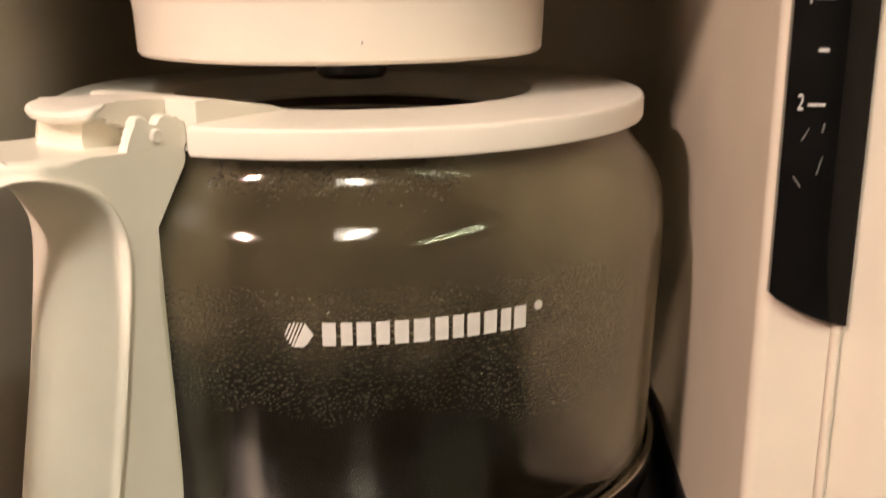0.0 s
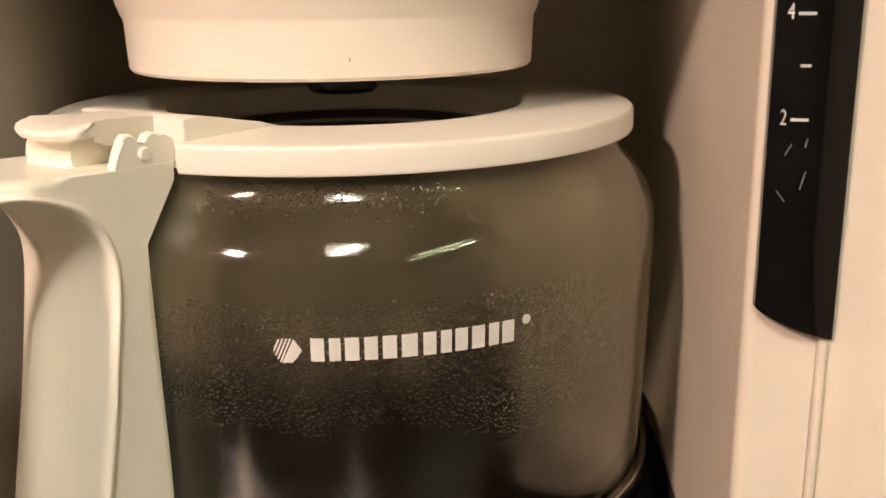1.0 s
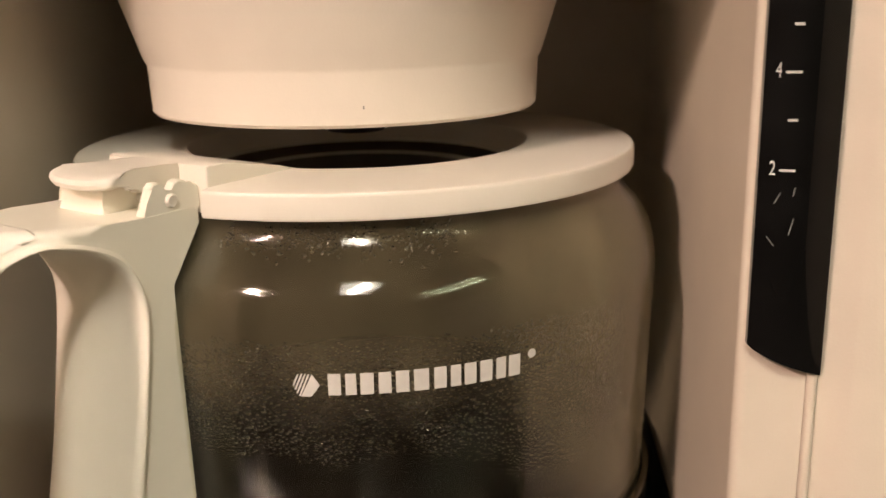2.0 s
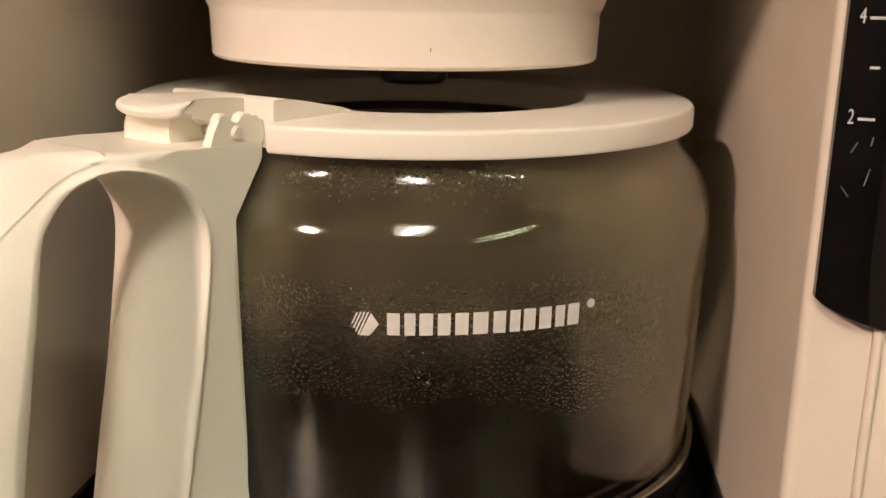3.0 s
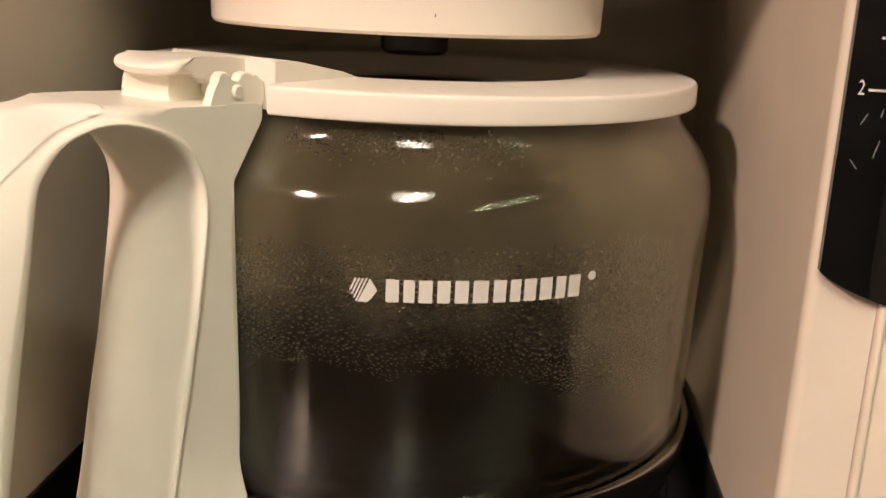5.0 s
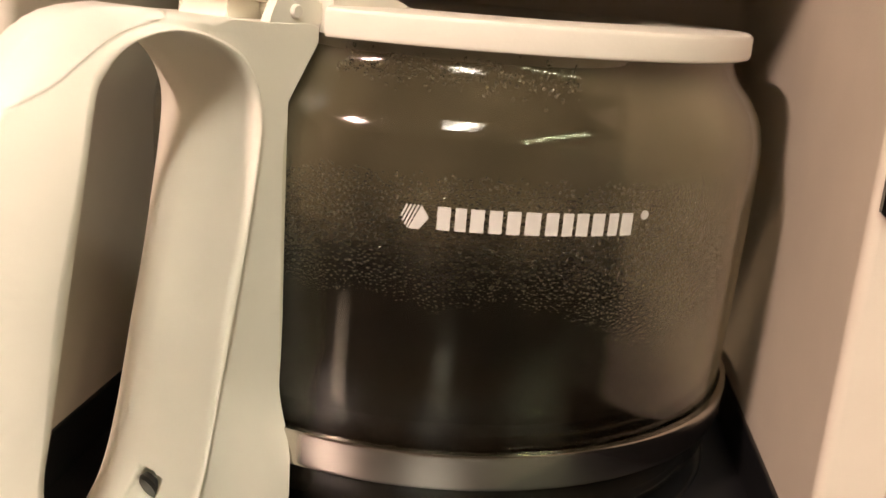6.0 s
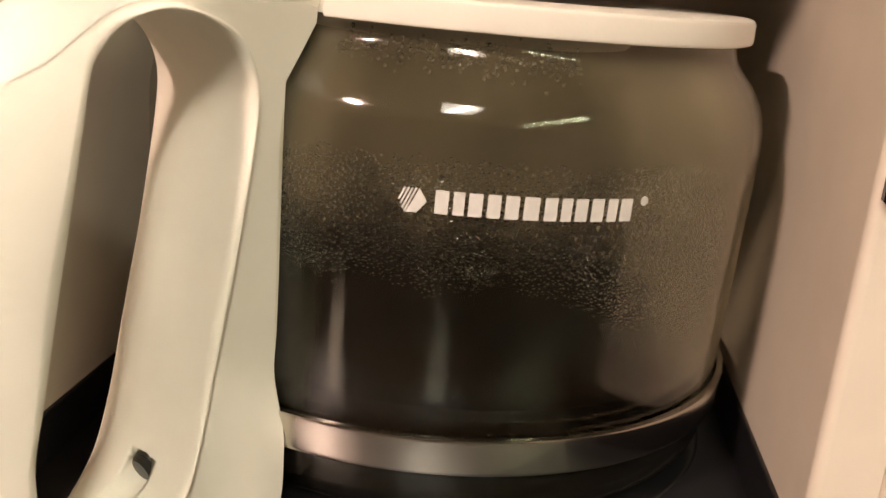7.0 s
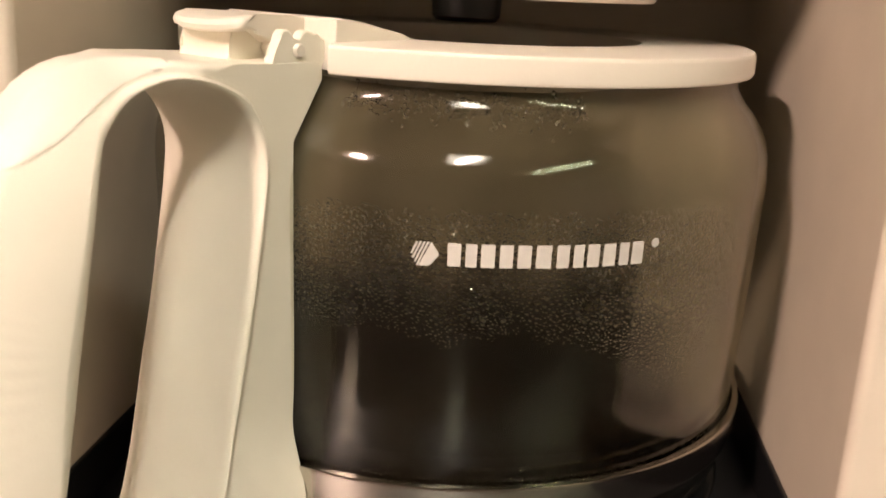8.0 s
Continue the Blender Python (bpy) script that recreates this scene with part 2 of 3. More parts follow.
# ---- room ----
X0, X1, Y0, Y1, ZF = -2.4, 2.4, -3.4, 0.42, -0.95
tagged(part("floor", box(X0, Y0, ZF - 0.1, X1, Y1, ZF), FLOOR), "dark brown vinyl floor of the kitchen", "floor", kind="structure")
tagged(part("ceiling", box(X0, Y0, CEILING + 0.03, X1, Y1, CEILING + 0.15), CEIL), "off-white painted kitchen ceiling", "ceiling", kind="structure")
for nm, b in (("wall_north", (X0, Y1, ZF, X1, Y1 + 0.1, CEILING + 0.03)), ("wall_south", (X0, Y0 - 0.1, ZF, X1, Y0, CEILING + 0.03)),
              ("wall_west", (X0 - 0.1, Y0, ZF, X0, Y1, CEILING + 0.03)), ("wall_east", (X1, Y0, ZF, X1 + 0.1, Y1, CEILING + 0.03))):
    # south wall is unseen; its colour is darkened to keep glass reflections dim
    dark = nm == "wall_south"
    tagged(part(nm, box(*b), DIMWALL if dark else PAINT), "unseen kitchen wall, darkened for dim reflections in the glass" if dark else "beige painted kitchen wall", "wall", kind="structure")
for lx, ly, length, width, power, colour, rz in LAMPS:
    lamp = empty("ceiling_light")
    h, w = length / 2, width / 2
    part("light_frame", box(-w - 0.02, -h - 0.02, -0.01, w + 0.02, h + 0.02, 0.03, 0.004), CEIL, lamp)
    part("diffuser", box(-w, -h, -0.016, w, h, -0.0104, 0.001, 1), glow("lamp_light", colour, power), lamp, "glowing frosted diffuser")
    if width > 0.3:
        part("tube", turn(box(-0.045, -h + 0.05, -0.0195, 0.045, h - 0.05, -0.0165, 0.001, 1), pose(0, 0, 0, 0, 0, -13)), glow("tube_light", colour, 190.0), lamp, "bright fluorescent tube")
    lamp.matrix_basis = pose(lx, ly, CEILING, 0, 0, rz)
    tagged(lamp, "lit ceiling light with a frosted diffuser", "ceiling light", "ceiling lights")
worktop = part("worktop", box(-1.2, -0.2, -0.092, 1.2, 0.42, -0.052, 0.006), COUNTER)
tagged(worktop, "dark speckled laminate worktop under the coffee maker", "worktop", kind="structure")
tagged(part("cabinet_front", box(-1.2, -0.17, ZF, 1.2, 0.42, -0.0925, 0.004), PAINT), "painted base cabinet carrying the worktop", "cabinet", kind="structure")

# ---- coffee maker ----
XL, XR, YF, YB, Z0, ZT = -0.0727, 0.0764, -0.070, 0.088, -0.012, 0.150
maker = empty("coffee_maker", (0, 0, -0.052))
tagged(maker, "cream plastic drip coffee maker with black base, on the worktop", "coffee maker")
AT = Matrix.Translation((0, 0, 0.052))


def mpart(name, bm, mat, label="", parent=None, smooth=35):
    return part(name, turn(bm, AT), mat, parent or maker, label, smooth)


def fillet(cx, cy, r, a0, a1, n=10):
    return [(cx + r * math.cos(radians(a0 + (a1 - a0) * i / n)), cy + r * math.sin(radians(a0 + (a1 - a0) * i / n))) for i in range(n + 1)]


RF = 0.026
inner = [(XL, YF)] + fillet(XL + RF, YB - RF, RF, 180, 90) + fillet(XR - RF, YB - RF, RF, 90, 0) + [(XR, YF)]
outer = [(0.0882, YF), (0.0882, YB + 0.02), (XL - 0.012, YB + 0.02), (XL - 0.012, YF)]
bm = bmesh.new()
ring = inner + outer
lo = [bm.verts.new((x, y, Z0 + 0.001)) for x, y in ring]
hi = [bm.verts.new((x, y, ZT)) for x, y in ring]
for i in range(len(ring)):
    j = (i + 1) % len(ring)
    bm.faces.new((lo[i], lo[j], hi[j], hi[i]))
cap_lo, cap_hi = bm.faces.new(lo), bm.faces.new(hi[::-1])
k = len(inner)
up = [bm.edges.get((lo[i], hi[i])) for i in (0, k - 1, len(ring) - 1)]
bmesh.ops.bevel(bm, geom=up, offset=0.0022, segments=4, profile=0.5, affect="EDGES")
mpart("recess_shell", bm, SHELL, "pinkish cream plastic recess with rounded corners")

mpart("base", box(XL - 0.012, -0.088, -0.052, 0.128, YB + 0.02, Z0, 0.004), BLACK, "black plastic base")
# black liner that turns up a little at the walls
for x0, x1 in ((XL - 0.001, XL + 0.0009), (XR - 0.0009, XR + 0.001)):
    mpart("base_lip", box(x0, -0.0872, Z0 - 0.002, x1, YB - RF, -0.0008, 0.0003, 1), BLACK)
mpart("warming_plate", revolve([(0, -0.0125), (0.067, -0.0125), (0.0685, -0.0118), (0.0675, -0.0112), (0.0, -0.0112)], 96), PLATE, "black enamel warming plate")
# outer panel: a thin rounded bead, a shallow groove, then the rounded front
panel = [(0.08825, YB + 0.02), (0.08825, YF + 0.0004), (0.0885, YF - 0.0006), (0.0891, YF - 0.0010), (0.0896, YF - 0.0009), (0.0900, YF - 0.0003), (0.0903, YF + 0.0005), (0.0934, YF - 0.0008),
         (0.0942, YF - 0.0017), (0.0956, YF - 0.0026), (0.0985, YF - 0.0033), (0.1040, YF - 0.0036), (0.128, YF - 0.0036), (0.128, YB + 0.02)]
bm = bmesh.new()
lo = [bm.verts.new((x, y, -0.0118)) for x, y in panel]
hi = [bm.verts.new((x, y, ZT)) for x, y in panel]
for i in range(len(panel)):
    j = (i + 1) % len(panel)
    bm.faces.new((lo[i], lo[j], hi[j], hi[i]))
bm.faces.new(lo[::-1])
bm.faces.new(hi)
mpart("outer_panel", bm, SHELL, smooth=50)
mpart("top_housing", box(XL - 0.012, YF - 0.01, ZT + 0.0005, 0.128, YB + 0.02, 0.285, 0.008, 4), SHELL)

basket = mpart("brew_basket", revolve([(0, 0.0995), (0.0405, 0.0995), (0.0418, 0.0976), (0.0436, 0.0976), (0.0442, 0.0983), (0.0446, 0.1082), (0.0452, 0.1092), (0.0492, 0.1218),
                                        (0.0552, 0.1440), (0.0556, ZT), (0.0, ZT)], 128, -0.002, -0.0026), BASKET, "cream plastic brew basket")
noz = part("drip_nozzle", turn(revolve([(0, 0.0915), (0.0068, 0.0915), (0.0078, 0.0925), (0.0082, 0.0998), (0, 0.0998)], 40, -0.0002, -0.0026), AT), BLACK, basket, "black rubber drip nozzle")

def scuff(az, z, length, w):
    bm = bmesh.new()
    q = []
    for k, (da, dz) in enumerate(((0, -length / 2), (w, -length / 2 + w / 3000), (w * 1.2, length / 2), (w * 0.3, length / 2))):
        q.append((radians(az + da), z + dz))
    lo = [bm.verts.new((-0.002 + 0.0440 * math.cos(t), -0.0026 + 0.0440 * math.sin(t), zz)) for t, zz in q]
    hi = [bm.verts.new((-0.002 + 0.0446 * math.cos(t), -0.0026 + 0.0446 * math.sin(t), zz)) for t, zz in q]
    bm.faces.new(hi)
    for i in range(4):
        bm.faces.new((lo[i], lo[(i + 1) % 4], hi[(i + 1) % 4], hi[i]))
    mpart("scuff", bm, STREAK, "small grey scuff", basket)


scuff(-76.0, 0.1016, 0.0007, 0.25)

# water gauge on the column's front
GX = 0.0776
gauge_w = [(GX + 0.0126 * i / 12, YF - 0.0012 - 0.0016 * math.sin(math.pi * i / 12)) for i in range(13)]
bm = bmesh.new()
rows = []
for i, (x, y) in enumerate(gauge_w):
    zb = 0.0638 - 0.0055 * (i / 12) ** 0.75
    rows.append([bm.verts.new(p) for p in ((x, YF + 0.0008, zb), (x, y, zb), (x, y, 0.205), (x, YF + 0.0008, 0.205))])
for a, b in zip(rows, rows[1:]):
    for i in range(4):
        j = (i + 1) % 4
        bm.faces.new((a[i], a[j], b[j], b[i]))
bm.faces.new(rows[0])
bm.faces.new(rows[-1][::-1])
gauge = mpart("water_gauge", bm, GAUGE, "glossy black water level window")


def gauge_y(x):
    return YF - 0.0012 - 0.0016 * math.sin(math.pi * min(1, max(0, (x - GX) / 0.0126)))


def tick(x0, x1, z, h=0.00042):
    bm = bmesh.new()
    n = 6
    f = [[bm.verts.new((x, gauge_y(x) - d, z + s)) for s, d in ((-h / 2, -0.0001), (h / 2, -0.0001), (h / 2, 0.00006), (-h / 2, 0.00006))] for x in (x0 + (x1 - x0) * i / n for i in range(n + 1))]
    for a, b in zip(f, f[1:]):
        for i in range(4):
            bm.faces.new((a[i], a[(i + 1) % 4], b[(i + 1) % 4], b[i]))
    bm.faces.new(f[0])
    bm.faces.new(f[-1][::-1])
    mpart("level_mark", bm, TICK, parent=gauge)


def digit(text, x, z, size):
    cu = bpy.data.curves.new("digit", "FONT")
    cu.body, cu.size, cu.extrude, cu.align_x, cu.align_y = text, size, 0.00004, "CENTER", "CENTER"
    tmp = new("digit_curve", cu)
    bpy.context.view_layer.update()
    me = bpy.data.meshes.new_from_object(tmp)
    bpy.data.objects.remove(tmp)
    me.transform(pose(x, gauge_y(x) - 0.00006, z + 0.052, 90, 0, -20) @ Matrix.Diagonal((0.62, 1, 1, 1)))
    me.materials.append(TICK)
    ob = new("digit", me)
    ob.parent = gauge
    ob["label"] = "grey printed numeral " + text


for i, z in enumerate((0.0941, 0.1022, 0.1098, 0.1172, 0.1250, 0.1328)):
    if i % 2 == 0:
        tick(0.0806, 0.0831, z)
        digit(str(2 + i), 0.0796, z + 0.0002, 0.0034)
    else:
        tick(0.0814, 0.0829, z)

for x, z, dx, h in ((0.0806, 0.0895, 0.0004, 0.0009), (0.0831, 0.0906, 0.0001, 0.0007), (0.0830, 0.0848, 0.0003, 0.0014), (0.0800, 0.0822, -0.0006, 0.0008)):
    bm = bmesh.new()
    w = 0.00010
    q = [(x - dx - w, z - h), (x - dx + w, z - h), (x + dx + w * 1.4, z + h), (x + dx - w * 0.6, z + h)]
    lo = [bm.verts.new((px, gauge_y(px) + 0.0001, pz)) for px, pz in q]
    hi = [bm.verts.new((px, gauge_y(px) - 0.00005, pz)) for px, pz in q]
    bm.faces.new(hi)
    for i in range(4):
        bm.faces.new((lo[i], lo[(i + 1) % 4], hi[(i + 1) % 4], hi[i]))
    mpart("slant_mark", bm, STREAK, "faint grey slanting mark", gauge)

# ---- carafe ----
carafe = empty("carafe", (0, 0, -0.0112))
tagged(carafe, "nearly empty glass carafe with cream handle on the warming plate", "carafe")
CT = Matrix.Translation((0, 0, 0.0112))


def cpart(name, bm, mat, label="", parent=None, smooth=35):
    return part(name, turn(bm, CT), mat, parent or carafe, label, smooth)


def hpart(name, bm, mat, label="", parent=None, smooth=35):
    return part(name, turn(bm, CT @ HANDLE), mat, parent or carafe, label, smooth)


# glass: outside from the foot to the collar, then back down inside
outside = [(0.052, -0.0110), (0.0610, -0.0105), (0.0655, -0.0085), (0.0678, -0.0050), (0.0686, 0.0010), (0.0689, 0.0110), (0.0695, 0.0250), (0.0701, 0.0450), (0.0705, 0.0590),
           (0.0704, 0.0640), (0.0698, 0.0680), (0.0686, 0.0713), (0.0664, 0.0747), (0.0641, 0.0773), (0.0625, 0.0800), (0.0619, 0.0826), (0.0618, 0.0845)]
curve = [tuple(p) for p in spline(outside, 5, closed=False)]
inside = [(r - 0.0019, max(z, -0.0090)) for r, z in reversed(curve)]
glass = cpart("glass_body", revolve([(0, -0.0112)] + curve + inside + [(0, -0.0090)], 144), GLASS, "clear glass with condensation inside", smooth=60)


def radius_at(z):
    zs = [(zz, r) for r, zz in curve]
    for (z0, r0), (z1, r1) in zip(zs, zs[1:]):
        if z0 <= z <= z1 and z1 > z0:
            return r0 + (r1 - r0) * (z - z0) / (z1 - z0)
    return 0.07


COFFEE_TOP = 0.0138
cof = [(r - 0.0021, z) for r, z in curve if -0.007 < z < COFFEE_TOP - 0.0004]
cpart("coffee", revolve([(0, -0.0088), (0.058, -0.0088)] + cof + [(cof[-1][0], COFFEE_TOP + 0.0006), (cof[-1][0] - 0.0006, COFFEE_TOP + 0.0001), (cof[-1][0] - 0.002, COFFEE_TOP), (0, COFFEE_TOP)], 128),
      COFFEE, "shallow layer of black coffee")

film = [(r - 0.0020, z) for r, z in curve if COFFEE_TOP + 0.001 < z < 0.050]
cpart("water_film", revolve(film + [(r - 0.00008, z) for r, z in reversed(film)], 144, closed=True), FILM, "thin film of water inside the glass", glass, 60)

# steel band
cpart("steel_band", revolve([(0.0691, 0.0024), (0.0704, 0.0025), (0.0706, 0.0032), (0.0709, 0.0092), (0.0708, 0.0099), (0.0695, 0.0100)], 144, closed=True), STEEL, "brushed steel band")

# lid
lid = cpart("lid", revolve([(0, 0.0800), (0.026, 0.0800), (0.0345, 0.0812), (0.0380, 0.0835), (0.0395, 0.0880), (0.0402, 0.0888), (0.0415, 0.0890), (0.0580, 0.08895), (0.0580, 0.0849), (0.0420, 0.0830), (0.0380, 0.0795), (0, 0.0785)], 144),
            WHITE, "off-white plastic lid with a sunken middle")
bm = revolve([(0.0580, 0.08895), (0.0638, 0.0889), (0.0646, 0.0886), (0.0650, 0.0879), (0.0650, 0.0842), (0.0647, 0.0836), (0.0640, 0.0834), (0.0632, 0.0834), (0.0628, 0.0846), (0.0580, 0.0849)],
             132, closed=True, a0=-107.0, a1=227.0)
bmesh.ops.holes_fill(bm, edges=[e for e in bm.edges if e.is_boundary])
cpart("lid_rim", bm, WHITE, parent=lid)
# added dark disc: the basket's shade in the dish, put into its colour
DISH_SHADE = material("dish_shade_brown", (0.085, 0.062, 0.040), 0.45, spread=0.3, scale=120, dark_tone=(0.03, 0.02, 0.012))
cpart("shade_disc", revolve([(0, 0.0803), (0.0300, 0.0803), (0.0335, 0.0812), (0.0362, 0.0828), (0.0368, 0.0822), (0.0345, 0.0806), (0, 0.0797)], 96), DISH_SHADE, "dark brown disc added for the shade in the sunken lid middle", lid)
rib = [(0.0365, 0.0886), (0.0420, 0.0901), (0.0480, 0.0912), (0.0530, 0.0922), (0.0570, 0.0928), (0.0602, 0.0931), (0.0609, 0.0927), (0.0612, 0.0840), (0.0365, 0.0860)]
hpart("lid_rib", prism(rib, -0.0142, 0.0142, 0.0006, 2), WHITE, parent=lid)

# handle
body = spline([(0.0684, 0.0738), (0.0668, 0.0762), (0.0648, 0.0783), (0.0626, 0.0802), (0.0616, 0.0824), (0.0616, 0.0848), (0.0640, 0.0855), (0.0740, 0.0856), (0.0820, 0.0860), (0.0925, 0.0866), (0.1005, 0.0866), (0.1065, 0.0855), (0.1112, 0.0830),
               (0.1152, 0.0792), (0.1200, 0.0732), (0.1250, 0.0640), (0.1290, 0.0500), (0.1315, 0.0300), (0.1320, 0.0040), (0.1280, -0.0080), (0.1160, -0.0112), (0.0900, -0.0110), (0.0715, -0.0090), (0.0690, -0.0070), (0.0690, 0.0060),
               (0.0679, 0.0243), (0.0683, 0.0500), (0.0686, 0.0680)], 6)
hole = spline([(0.0925, 0.0836), (0.0870, 0.0822), (0.0820, 0.0793), (0.0785, 0.0748), (0.0768, 0.0695), (0.0773, 0.0620), (0.0797, 0.0490), (0.0833, 0.0315), (0.0868, 0.0110), (0.0905, -0.0010), (0.0965, -0.0055),
               (0.1040, -0.0065), (0.1115, -0.0040), (0.1158, 0.0030), (0.1171, 0.0140), (0.1153, 0.0254), (0.1118, 0.0464), (0.1085, 0.0645), (0.1061, 0.0741), (0.1039, 0.0774), (0.1008, 0.0802), (0.0972, 0.0822)], 6)
MID = (0.0965, 0.0400)
def ease(x):
    x = min(1.0, max(0.0, x))
    return x * x * (3 - 2 * x)


def round_grip(bm):
    """The grip is rounded: its flanks draw in towards its outer side and its crown."""
    for v in bm.verts:
        w = ease((v.co.x - 0.0880) / 0.014)
        if w > 0:
            p = Vector((v.co.x, v.co.z))
            depth = min((p - q).length for q in body)
            v.co.y *= 1.0 - w * 0.72 * (1.0 - min(1.0, depth / 0.017)) ** 2
    return bm


def handle_loop(grow=0.0):
    """The loop: rounded outer edges, a raised lip round the near side of the hole, a hollowed finger face that rolls over on the far side."""
    bm = bmesh.new()
    c, n, near, far_o = Vector(MID), 220, 0.0118, -0.0154
    rings = []
    for i in range(n):
        ang = 2 * math.pi * (i + 0.137) / n
        p, q = ray_cut(hole, c, ang), ray_cut(body, c, ang)
        d, w = (q - p).normalized(), (q - p).length
        grip = ease((p.x - 0.0960) / 0.012)
        s = min(1.0, w / 0.0085)
        soft = max(ease((q.x - 0.0800) / 0.010), 0.08)
        be, bo = min(0.0032 * soft, w * 0.38), 0.0032 * soft
        row = []
        for k in range(7):      # outer edge towards the near face
            t = math.pi / 2 * k / 6
            row.append((w - be + be * math.cos(t), near - bo + bo * math.sin(t)))
        row.append(((w - be + 0.0026 * s) / 2, near))
        for e, h in ((0.0026, 0.0), (0.0023, 0.0005), (0.0019, 0.0010), (0.0014, 0.0013), (0.0009, 0.0012), (0.0004, 0.0008), (0.0001, 0.0001), (0.0, -0.0006)):
            row.append((e * s, near + h * (1 - grip) - grip * 0.0008 * (1 - e / 0.0026) ** 2))
        for e, o in ((0.0001, 0.0095), (0.0002, 0.0070), (0.0, 0.0040), (-0.0004, 0.0010), (-0.0009, -0.0015), (-0.0013, -0.0035), (-0.0014, -0.0050),
                     (-0.0012, -0.0070), (-0.0008, -0.0090), (-0.0003, -0.0110), (0.0004, -0.0128), (0.0014, -0.0142), (0.0026, -0.0150), (0.0040, far_o)):
            row.append((e * (s if e > 0 else 1.0) * (1 - grip), o))
        row.append(((w - be + 0.0044 * s) / 2, far_o))
        for k in range(7):
            t = math.pi / 2 * (1 - k / 6)
            row.append((w - be + be * math.cos(t), far_o + bo - bo * math.sin(t)))
        row.append((w, (near + far_o) / 2))
        ring = [Vector((p.x + d.x * e, o, p.y + d.y * e)) for e, o in row]
        rings.append([bm.verts.new(v) for v in ring])
    for i in range(n):
        a, b = rings[i], rings[(i + 1) % n]
        for k in range(len(a)):
            m = (k + 1) % len(a)
            bm.faces.new((a[k], a[m], b[m], b[k]))
    for v in bm.verts:   # the foot widens to clasp the band
        v.co.y += math.copysign(0.0046, v.co.y) * ease((0.0190 - v.co.z) / 0.016) * ease((0.0850 - v.co.x) / 0.012)
    round_grip(bm)
    bmesh.ops.recalc_face_normals(bm, faces=bm.faces)
    if grow:
        bm.normal_update()
        for v, nrm in [(v, v.normal.copy()) for v in bm.verts]:
            v.co += nrm * grow
    return bm


bm = handle_loop()
# a bore for the screw, drilled in from the finger side
cut = revolve([(0, 0), (0.0030, 0), (0.0030, 0.036), (0, 0.036)], 32)
turn(cut, Matrix.Translation((0.0755, 0.0004, 0.0052)) @ pose(0, 0, 0, 0, 112, 0))
handle = part("handle", bm, CREAM)
cutter = part("cutter", cut, CREAM)
handle.modifiers.clear()
mod = handle.modifiers.new("bore", "BOOLEAN")
mod.object, mod.operation, mod.solver = cutter, "DIFFERENCE", "EXACT"
bpy.context.view_layer.update()
made = bpy.data.meshes.new_from_object(handle.evaluated_get(bpy.context.evaluated_depsgraph_get()))
handle.modifiers.clear()
handle.data = made
bpy.data.objects.remove(cutter)
made.transform(CT @ HANDLE)
made.set_sharp_from_angle(angle=radians(35))
wn = handle.modifiers.new("even_normals", "WEIGHTED_NORMAL")
wn.keep_sharp, wn.weight = True, 80
handle.parent = carafe
handle["label"] = "cream plastic handle loop"
# the cap: a skin laid over the top of the grip, ending in a seam
seam = spline([(0.0930, 0.0990), (0.0931, 0.0880), (0.0940, 0.0855), (0.0975, 0.0842), (0.1034, 0.0816), (0.1080, 0.0787), (0.1118, 0.0757), (0.1157, 0.0735), (0.1189, 0.0722), (0.1240, 0.0712), (0.1300, 0.0706)], 5, closed=False)
keep = prism([tuple(p) for p in seam] + [(0.1400, 0.0706), (0.1400, 0.0990)], -0.03, 0.03)
grip_cap = part("grip_cap", handle_loop(0.00023), CAP, label="pinkish cream grip cap")
keeper = part("keeper", keep, CAP)
grip_cap.modifiers.clear()
mod = grip_cap.modifiers.new("trim", "BOOLEAN")
mod.object, mod.operation, mod.solver = keeper, "INTERSECT", "EXACT"
bpy.context.view_layer.update()
made = bpy.data.meshes.new_from_object(grip_cap.evaluated_get(bpy.context.evaluated_depsgraph_get()))
grip_cap.modifiers.clear()
grip_cap.data = made
bpy.data.objects.remove(keeper)
made.transform(CT @ HANDLE)
made.set_sharp_from_angle(angle=radians(50))
grip_cap.parent = handle
cheek = [(0.0616, 0.0836), (0.0611, 0.0860), (0.0609, 0.0888), (0.0614, 0.0896), (0.0632, 0.0898), (0.0640, 0.0906), (0.0656, 0.0910), (0.0668, 0.0906),
         (0.0673, 0.0893), (0.0677, 0.0886), (0.0683, 0.0886), (0.0687, 0.0895), (0.0692, 0.0906), (0.0700, 0.0911), (0.0712, 0.0911), (0.0721, 0.0903), (0.0724, 0.0878), (0.0730, 0.0864), (0.0744, 0.0853), (0.0744, 0.0836)]
hpart("hinge_cheek", prism(cheek, 0.0096, 0.01172, 0.0005, 3), CREAM, parent=handle)
pin = revolve([(0, 0), (0.0011, 0), (0.0013, 0.0003), (0.0013, 0.0244), (0.0010, 0.0248), (0, 0.0247)], 24)
hpart("hinge_pin", turn(pin, Matrix.Translation((0.0678, -0.0123, 0.0875)) @ pose(0, 0, 0, -90)), WHITE, parent=lid)
lever = [(0.0600, 0.0930), (0.0640, 0.0931), (0.0680, 0.0932), (0.0710, 0.0934), (0.0730, 0.0935), (0.0750, 0.0935), (0.0770, 0.0935), (0.0787, 0.0933), (0.0797, 0.0928), (0.0801, 0.0920), (0.0798, 0.0912), (0.0788, 0.0908), (0.0770, 0.0909), (0.0750, 0.0911), (0.0730, 0.0908), (0.0715, 0.0898), (0.0700, 0.0886), (0.0660, 0.0880), (0.0600, 0.0885)]
